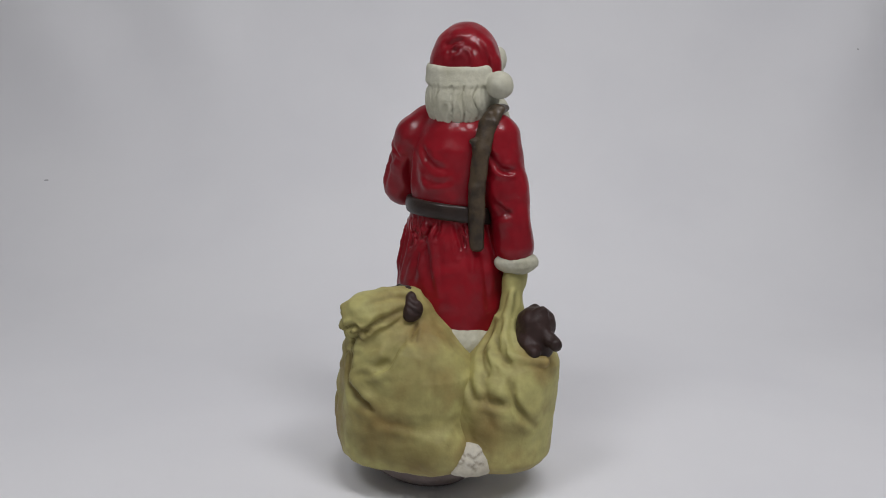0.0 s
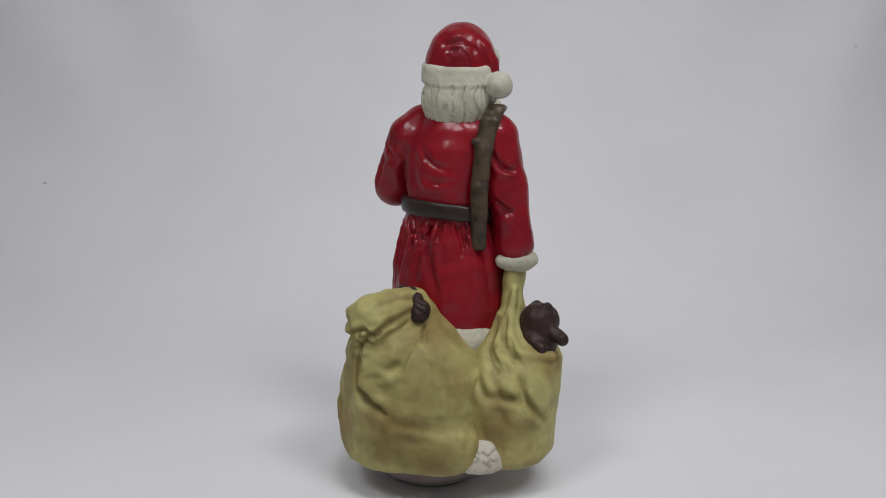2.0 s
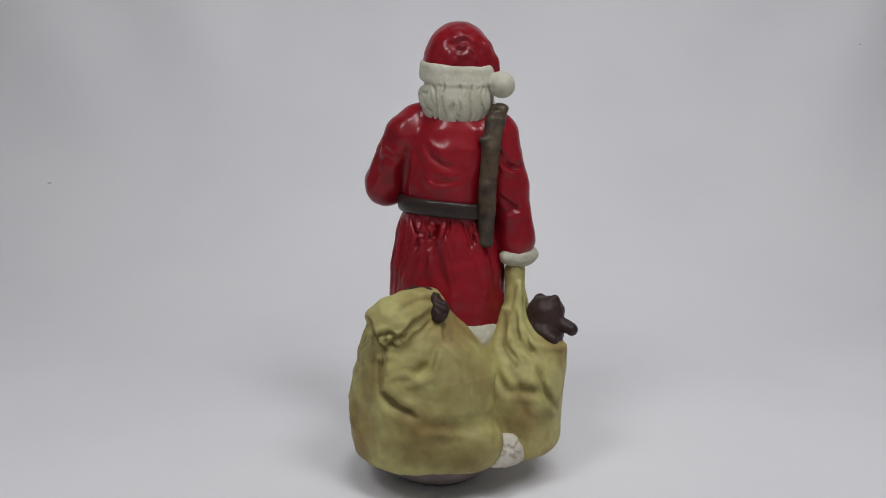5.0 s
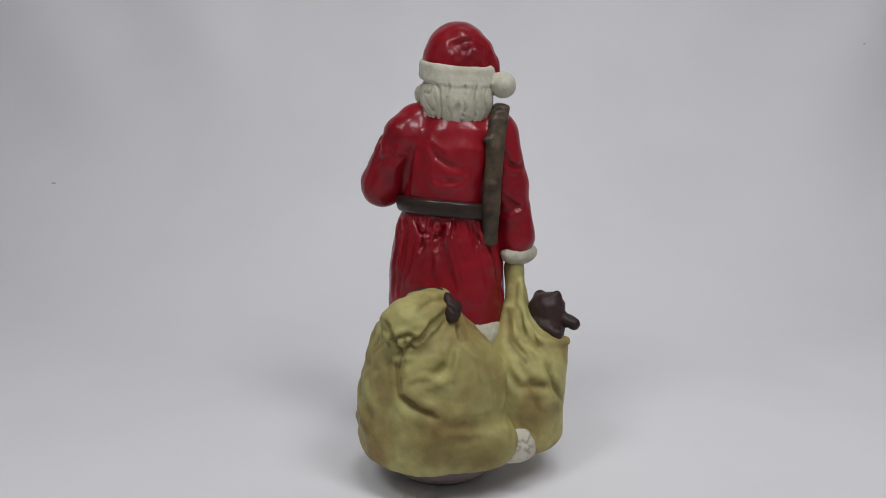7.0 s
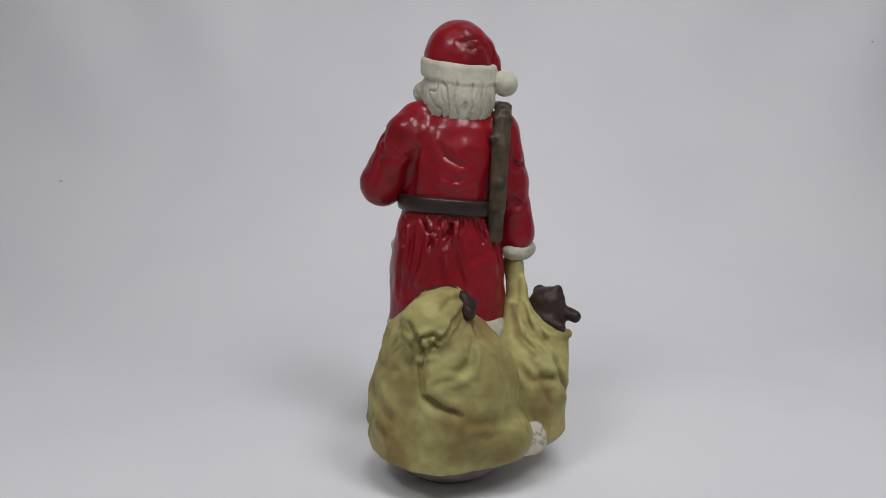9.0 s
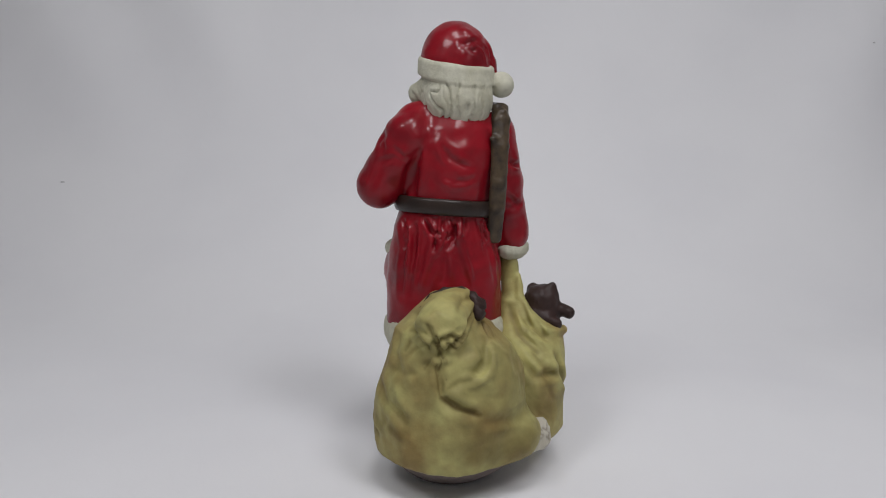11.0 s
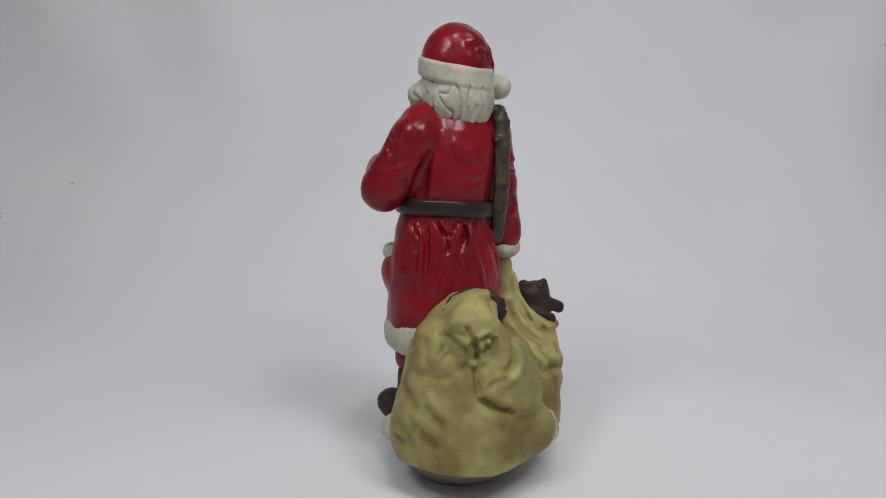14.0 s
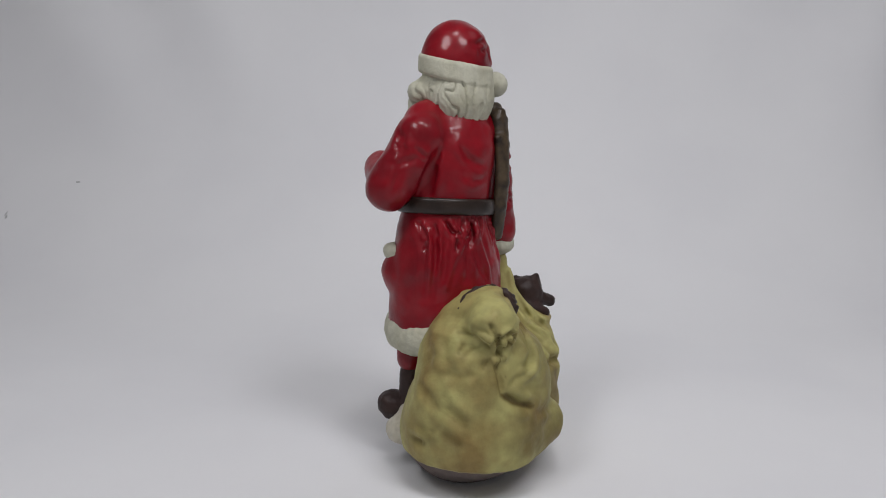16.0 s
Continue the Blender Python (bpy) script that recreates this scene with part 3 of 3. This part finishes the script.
CORD_TURNS = (
    (-23.2, ((-8.1, 87.4), (-3.9, 84.8), (0.1, 83.8)), 0.7, 0.90),
    (-23.2, ((-7.4, 89.6), (-3.2, 87.1), (0.3, 84.8)), 0.7, 0.90),
    (-23.2, ((-6.5, 91.9), (-2.8, 88.3), (-0.6, 87.4)), 0.7, 0.90),
)
SACK_FOLDS = SACK_KNOT_SIDE + SACK_POUCH + SACK_GATHERS + SACK_BACK + SACK_MOUTH + SACK_FLANK
SMALL_SACK_FOLDS = SMALL_SACK_SIDE + SMALL_SACK_BACK
SACK_FOLD_TINT = SACK_KNOT_SIDE_TINT + SACK_POUCH_TINT + SACK_GATHERS_TINT + SACK_BACK_TINT + SACK_MOUTH_TINT + SACK_FLANK_TINT
SMALL_SACK_FOLD_TINT = SMALL_SACK_SIDE_TINT + SMALL_SACK_BACK_TINT
WASH = WASH_A + WASH_B + WASH_C


# ---- the figurine, in clay ----
def coat(p):
    body = loft(p, ((62, 2.7, 13.5, 28.7, 27), (75, 2.7, 13.5, 28.7, 26.5), (100, 2.2, 13.5, 27.8, 24.5), (117, 1.6, 14, 24, 21),
                    (127, 2, 14, 21.2, 19.2), (140, 3, 12.5, 21.5, 19), (155, 4.5, 11, 22, 17.5), (164, 5, 11, 20, 15), (171, 5.5, 11, 14, 11.5), (178, 6, 11, 8, 8)))
    upper_right = rod(p, (25.2, 10, 161.5), (30.3, 11, 138), 10.4, 9.6)
    lower_right = rod(p, (30.3, 11, 138), (36, 10.5, 112), 9.6, 8.8)
    upper_left = blend(rod(p, (-17, 10, 160.5), (-29.3, 17, 138), 11.2, 10.2), rod(p, (-4, 14, 171), (-13, 13, 166.5), 8, 9), 3)
    lower_left = rod(p, (-29.3, 18, 135.5), (-19, 36, 144), 10, 8.5)
    d = blend_all(4, body, blend(upper_right, lower_right, 4), blend(upper_left, lower_left, 3))
    pocket = ell(p, (-19, 25, 95), (6, 9, 10))
    return blend(d, pocket, 3)


def hat(p):
    dome = ell(p, (6, 12.5, 194), (16.6, 15.8, 19.5), rx=-8)
    bend = ((5.2, 1.6, 200), (7.6, 3.6, 204.3), (11.6, 7.4, 203.6), (17, 9.4, 199.4), (20.6, 10.2, 194.5), (23, 9.8, 187))
    wide = (2.4, 4.3, 5.5, 5.1, 4.3, 3.4)
    tail = rod(p, bend[0], bend[1], wide[0], wide[1])
    for k in range(1, 5):
        tail = blend(tail, rod(p, bend[k], bend[k + 1], wide[k], wide[k + 1]), 2)
    return np.maximum(blend(dome, tail, 1.6), 188.6 + 0.2 * (p[..., 1] - 12) - 0.06 * (p[..., 0] - 6) - p[..., 2])


def trousers(p):
    return blend(rod(p, (-11, 21, 64), (-12.5, 21, 52), 8.5, 7.4), rod(p, (15, 22, 64), (15, 22, 52), 8.5, 7.4), 1)


def fur(p):
    q = p - np.array((6, 12, 190.6), np.float32)
    tilt = q[..., 2] - 0.2 * q[..., 1] + 0.06 * q[..., 0]
    round_brim = np.hypot(q[..., 0], q[..., 1] * 1.05)
    band = np.stack([np.abs(round_brim - 15.3 + 0.07 * tilt) - 1.2, np.abs(tilt) - 2.9], -1)
    ring = np.linalg.norm(np.maximum(band, 0), axis=-1) + np.minimum(band.max(-1), 0) - 1.6
    hair = ell(p, (6.2, 10, 178), (16.9, 15.2, 16.5))
    hair = np.maximum(hair, 164.5 - p[..., 2] + 0.02 * (p[..., 0] - 7) ** 2)
    beard = ell(p, (3.5, 22, 170), (15, 12, 14))
    whisker = blend(ell(p, (-3, 25.5, 176), (6.5, 6, 4.6)), ell(p, (-7.5, 20, 179.8), (6.4, 7.5, 6.2)), 1.5)
    hair = blend(hair, ell(p, (-5.5, 16, 183.5), (5.4, 8, 6)), 2)
    head = blend(ring, blend(hair, blend(beard, whisker, 1.5), 1.5), 0.9)
    curl = np.minimum(ell(p, (16.6, 25, 197), (4, 5, 6)), ell(p, (17.5, 24, 171), (6, 6, 9)))
    pom = ell(p, (27, 7, 184.5), (6.2, 6.2, 6.2))
    cuff = ell(p, (37.2, 10.2, 105.2), (10.4, 6.8, 5.6), rz=38)
    cuff_left = ell(p, (-17, 40, 143.5), (8, 5.5, 7.6), rz=20)
    flap = ell(p, (-19, 25, 105), (5.2, 8.2, 4.4))
    h = p - np.array((3, 13.5, 66.3), np.float32)
    hem = np.hypot(np.hypot(h[..., 0], h[..., 1]) - 25.5, h[..., 2] * 0.54) - 4.6
    return np.minimum.reduce([blend(head, curl, 1.5), pom, cuff, cuff_left, flap, hem])


def face(p):
    return blend(ell(p, (4, 19, 181.5), (13, 11, 9)), ell(p, (4, 30.5, 180), (2.4, 3, 2.6)), 1.5)


def sack(p):
    body = loft(p, ((15, -3.5, -14, 30, 30), (17, -3.5, -14, 33, 33), (22, -3.2, -13.6, 34.5, 34.4), (32, -3.1, -13.4, 35.8, 35.2), (44, -2.6, -14.8, 34.8, 33.3), (57, -2.2, -16.4, 32.6, 30.4),
                    (68, -5, -18.5, 28, 25), (76, -7, -17, 23, 18), (82, -7, -15, 14.5, 12.5), (90, -7, -18, 7, 7)))
    hollow = -0.72 * p[..., 0] + 0.69 * p[..., 1] - np.interp(p[..., 2], (15, 26, 35, 46, 58, 70, 90), (32, 29, 26, 21.2, 19.2, 20, 32))
    body = -blend(-body, -hollow, 4)
    heel = ell(p, (20, -29.5, 26.5), (15.5, 14.5, 12.5))
    mouth = rod(p, (-3.5, -21.5, 84), (-14, -34, 82), 9.6, 10.5)
    lip = ell(p, (-15.5, -38, 79), (9.5, 6, 9), rz=-22)
    return blend(blend(body, heel, 5), blend(mouth, lip, 4), 8)


def small_sack(p):
    body = loft(p, ((16, 33, 0.5, 24, 25), (20, 33.5, 0.5, 26.5, 27.5), (28, 33, 0.8, 27.2, 28.3), (42, 33.4, 1.8, 27.2, 27.8), (54, 36, 3, 26, 25.5), (62, 40, 4, 21.5, 21),
                    (68, 41, 5, 17, 17.5), (74, 39.5, 6.5, 11.5, 12.5), (80, 37.5, 8, 7.5, 8.5)))
    back = rod(p, (37.5, 6, 72), (35.6, 11, 97), 7.8, 3.5)
    hand = ell(p, (35.6, 13.5, 97), (4.6, 9, 8.3))
    lip = ((38.2, 5.2, 92), (37.8, 1.2, 82), (40.2, -5.6, 73.6), (45.6, -10.6, 68.0), (52, -9, 66), (59, -4, 65.5))
    rim = rod(p, lip[0], lip[1], 1.8, 2.2)
    for a, b in zip(lip[1:], lip[2:]):
        rim = blend(rim, rod(p, a, b, 2.2, 2.4), 1)
    d = blend(blend(body, blend(back, hand, 3), 4), rim, 1.0)
    hollow = ell(p, (54, 4, 81), (12, 12, 14))
    return -blend(-d, hollow, 2)


def dark(p):
    boot = blend_all(2, rod(p, (-12.5, 21, 46), (-13, 21, 26), 5.8, 6.0), rod(p, (-13.4, 21, 26), (-17.4, 30.4, 26.5), 6.4, 7.4))
    boot_b = blend(rod(p, (15, 22, 40), (15, 22, 26), 6.4, 6.2), rod(p, (15, 24, 26), (15, 38, 26), 6.4, 7), 2)
    head = ell(p, (51, 4, 79.5), (9, 8.5, 7.8))
    trunk = ell(p, (50, 3, 70), (10, 9, 9))
    snout = rod(p, (57, 0.5, 76), (63.3, -2.5, 73.4), 3.8, 2.9)
    ear = ell(p, (54.5, 1, 85.8), (3.2, 2.2, 3.2))
    ear_b = ell(p, (48, 9, 84.5), (3.2, 2.2, 3))
    paw = rod(p, (50, -3, 72), (55, -6, 69), 3.2, 2.8)
    loop = ((3.6, -25.8, 89.5), (-1, -21.8, 93), (-8, -17.8, 92.2), (-14.4, -18, 89.4), (-18.2, -19, 85))
    tie = blend(rod(p, (3.4, -25.5, 90), (4.6, -27.6, 83.8), 2.8, 4.0), ell(p, (6.6, -26, 86), (2.6, 3, 4)), 1.0)
    for a, b in zip(loop, loop[1:]):
        tie = blend(tie, rod(p, a, b, 1.6, 1.6), 0.8)
    return np.minimum.reduce([boot, boot_b, blend_all(1.6, head, trunk, snout, ear, ear_b, paw), tie])


def belt(p):
    q = p - np.array((2.5, 14, 126.9), np.float32)
    rise = q[..., 2] + 0.077 * q[..., 0] + 0.04 * q[..., 1]
    wide = (np.sqrt((q[..., 0] / 22.9) ** 2 + (q[..., 1] / 21.0) ** 2) - 1) * 21
    box = np.stack([np.abs(wide) - 1.2 + 0.05 * rise ** 2, np.abs(rise) - 3.2], -1)
    return np.linalg.norm(np.maximum(box, 0), axis=-1) + np.minimum(box.max(-1), 0) - 0.7


def strap(p):
    flat = np.array((0.62, 1, 1), np.float32)
    line = [np.array(c) * flat for c in ((26, 13, 174.5), (26.3, 6, 173.5), (25, 1, 168), (23.6, -2.2, 156), (22.8, -3.6, 140), (22.5, -2.6, 126), (22.3, -1.2, 112))]
    wide = (2.0, 2.6, 2.8, 2.7, 2.6, 2.6, 2.3)
    q = p * flat
    d = rod(q, line[0], line[1], wide[0], wide[1])
    for k in range(1, 6):
        d = blend(d, rod(q, line[k], line[k + 1], wide[k], wide[k + 1]), 0.6)
    knots = [ell(p, c, r) for c, r in (((25.5, 1, 171.5), (2.6, 2, 2.2)), ((19.8, -3, 159.5), (1.8, 1.5, 1.6)), ((23.3, -5.4, 138), (2.2, 1.3, 2.8)),
                                       ((22.6, -4.4, 127), (2.4, 1.2, 2.2)))]
    return blend_all(1.2, d, *knots)


def snow(p):
    slab = loft(p, ((14.5, 8, -2, 30, 28), (18, 8, -1, 37, 34), (23, 8, -1, 38, 35), (28, 7, 0, 35, 33), (32, 7, 2, 30, 28)))
    toe = ell(p, (-20, 15.5, 18.5), (10, 10.5, 7.5))
    mound = loft(p, ((16.5, 32, -20, 11.5, 13), (19, 32, -20, 13.2, 15), (24, 32, -19.5, 13, 15), (29, 33, -17.5, 10.5, 13), (35, 35, -13, 6, 8)))
    return blend_all(4, slab, toe, mound)


def stand(p):
    return loft(p, ((0, 1, -4, 19, 18), (0.8, 1, -4, 20.2, 19.2), (4, 1, -5, 24, 23), (9, 1, -7, 28.5, 27.5), (16, 1, -9, 32, 31)))


def figurine():
    """A moulded and painted figure, one mesh."""
    forms = (
        (coat, RED, (-44, -14, 52), (50, 56, 182), 0.75),
        (hat, RED, (-16, -10, 176), (36, 34, 217), 0.7),
        (trousers, RED, (-24, 10, 30), (27, 34, 73), 1.2),
        (fur, FUR, (-30, -18, 56), (52, 56, 206), 0.65),
        (face, SKIN, (-14, 4, 168), (22, 38, 194), 0.9),
        (sack, SACK, (-46, -56, 14), (38, 28, 98), 0.68),
        (small_sack, SACK, (2, -28, 16), (68, 36, 108), 0.7),
        (dark, BROWN, (-36, -38, 16), (72, 50, 96), 0.75),
        (belt, BELT, (-26, -12, 117), (30, 40, 133), 0.75),
        (strap, STRAP, (14, -14, 106), (32, 20, 182), 0.7),
        (snow, SNOW, (-46, -50, 12), (58, 44, 38), 0.9),
        (stand, WOOD, (-36, -44, -2), (38, 32, 20), 1.0),
    )
    BRUSHED = {sack: WASH + SACK_FOLD_TINT, small_sack: WASH + SMALL_SACK_FOLD_TINT, snow: CRACKS}
    verts, faces, slots, mats, marks = [], [], [], [], []
    for field, mat, lo, hi, step in forms:
        v, q = clay(field, lo, hi, step)
        v = relax(v, q, 2)
        if field is coat:
            v = groove(v, q, SKIRT_FOLDS + SKIRT_FOLDS_BACK + SLEEVE_FOLDS, 0.8)
            v = groove(v, q, PLEATS_LOW + PLEATS_HIGH, 1.25)
            v = groove(v, q, COAT_SHOULDER + COAT_BACK + COAT_SIDE, 0.5)
            v = ripple(v, q, 0.6, 8, 3)
            v = ripple(v, q, 0.1, 3.2, 13)
        elif field is hat:
            v = groove(v, q, HAT_SWIRL, 0.36)
            v = ripple(v, q, 0.35, 6, 11)
        elif field is sack:
            v = ripple(v, q, 1.0, 19, 7)
            v = groove(v, q, SACK_FOLDS, 0.6)
            v = ripple(v, q, 0.4, 7.5, 5)
            v = ripple(v, q, 0.25, 4, 9)
        elif field is small_sack:
            v = ripple(v, q, 0.8, 15, 17)
            v = groove(v, q, SMALL_SACK_FOLDS, 0.5)
            v = ripple(v, q, 0.3, 6, 19)
        elif field is fur:
            nrm = normals(v, q)
            ang = np.arctan2(v[:, 1] - 11, v[:, 0] - 6)
            wob = np.array([noise.noise(Vector((a * 3, z * 0.12, 1.0))) for a, z in zip(ang, v[:, 2])])
            lock = 0.9 - 1.9 * np.exp(-((np.sin(ang * 9 + 3 * wob) / 0.22) ** 2)) - 0.6 * np.exp(-((np.sin(ang * 17 + 5 * wob + 0.04 * v[:, 2]) / 0.3) ** 2))
            low = np.clip((185 - v[:, 2]) / 2, 0, 1) * (v[:, 2] > 155) * (np.hypot(v[:, 0] - 27, v[:, 1] - 7) > 8)
            v = v + nrm * (0.65 * lock * low)[:, None]
            v = ripple(v, q, 0.45, 8, 23)
            fluff = ripple(v, q, 0.34, 2.2, 21) - v
            v = v + fluff * np.where(v[:, 2] < 112, 1.0, 0.3)[:, None]
        elif field in (dark, snow, strap):
            v = ripple(v, q, 0.3 if field is strap else 0.6, 3.5, 31)
            if field is dark:
                v = groove(v, q, CORD_TURNS, 0.8)
            if field is snow:
                v = groove(v, q, CRACKS, 0.35)
        elif field is stand:
            v[:, 2] = np.maximum(v[:, 2], 0)
        start = sum(len(a) for a in verts)
        if mat not in mats:
            mats.append(mat)
        verts.append(v)
        faces.append(q + start)
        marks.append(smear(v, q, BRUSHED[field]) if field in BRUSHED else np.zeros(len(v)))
        slots += [mats.index(mat)] * len(q)
    me = bpy.data.meshes.new("figurine")
    me.from_pydata((np.concatenate(verts) / 1000).tolist(), [], np.concatenate(faces).tolist())
    for mat in mats:
        me.materials.append(mat)
    me.polygons.foreach_set("material_index", slots)
    me.polygons.foreach_set("use_smooth", [True] * len(slots))
    brush = me.attributes.new("brush", "FLOAT", "POINT")
    brush.data.foreach_set("value", np.concatenate(marks))
    me.update()
    return tagged(new("figurine", me), "painted ceramic figurine in red coat with two khaki sacks", "figurine")


FIGURINE = figurine()
lint(-0.4135, 0.4591, 0.0950, 0.0026, 0.0010, 0, -43)
lint(-0.4752, 0.4251, 0.0639, 0.0007, 0.0036, 8, -52)
lint(-0.4733, 0.4214, 0.0611, 0.0012, 0.0030, -15, -53)
lint(0.4571, 0.5369, 0.2568, 0.0014, 0.0008, 20, -8)


def motions():
    walk(FIGURINE, [
        (0.0, pose(0, 0, 0, 0, 0, -30.76)),
        (0.5, pose(0, 0, 0, 0, 0, -29.07)),
        (1.0, pose(0, 0, 0, 0, 0, -27.61)),
        (1.5, pose(0, 0, 0, 0, 0, -25.22)),
        (2.0, pose(0, 0, 0, 0, 0, -23.23)),
        (2.5, pose(0, 0, 0, 0, 0, -20.83)),
        (3.0, pose(0, 0, 0, 0, 0, -18.14)),
        (3.5, pose(0, 0, 0, 0, 0, -16.08)),
        (4.0, pose(0, 0, 0, 0, 0, -13.79)),
        (6.5, pose(0, 0, 0, 0, 0, -2.21)),
        (7.0, pose(0, 0, 0, 0, 0, 0.00)),
        (7.5, pose(0, 0, 0, 0, 0, 2.78)),
        (8.0, pose(0, 0, 0, 0, 0, 5.22)),
        (8.5, pose(0, 0, 0, 0, 0, 7.59)),
        (9.0, pose(0, 0, 0, 0, 0, 9.72)),
        (11.5, pose(0, 0, 0, 0, 0, 21.42)),
        (12.0, pose(0, 0, 0, 0, 0, 24.26)),
        (12.5, pose(0, 0, 0, 0, 0, 26.82)),
        (13.0, pose(0, 0, 0, 0, 0, 29.43)),
        (13.5, pose(0, 0, 0, 0, 0, 31.80)),
        (14.0, pose(0, 0, 0, 0, 0, 34.35)),
        (14.5, pose(0, 0, 0, 0, 0, 36.69)),
        (15.0, pose(0, 0, 0, 0, 0, 39.02)),
        (15.5, pose(0, 0, 0, 0, 0, 41.31)),
        (16.0, pose(0, 0, 0, 0, 0, 43.86)),
    ])


motions()
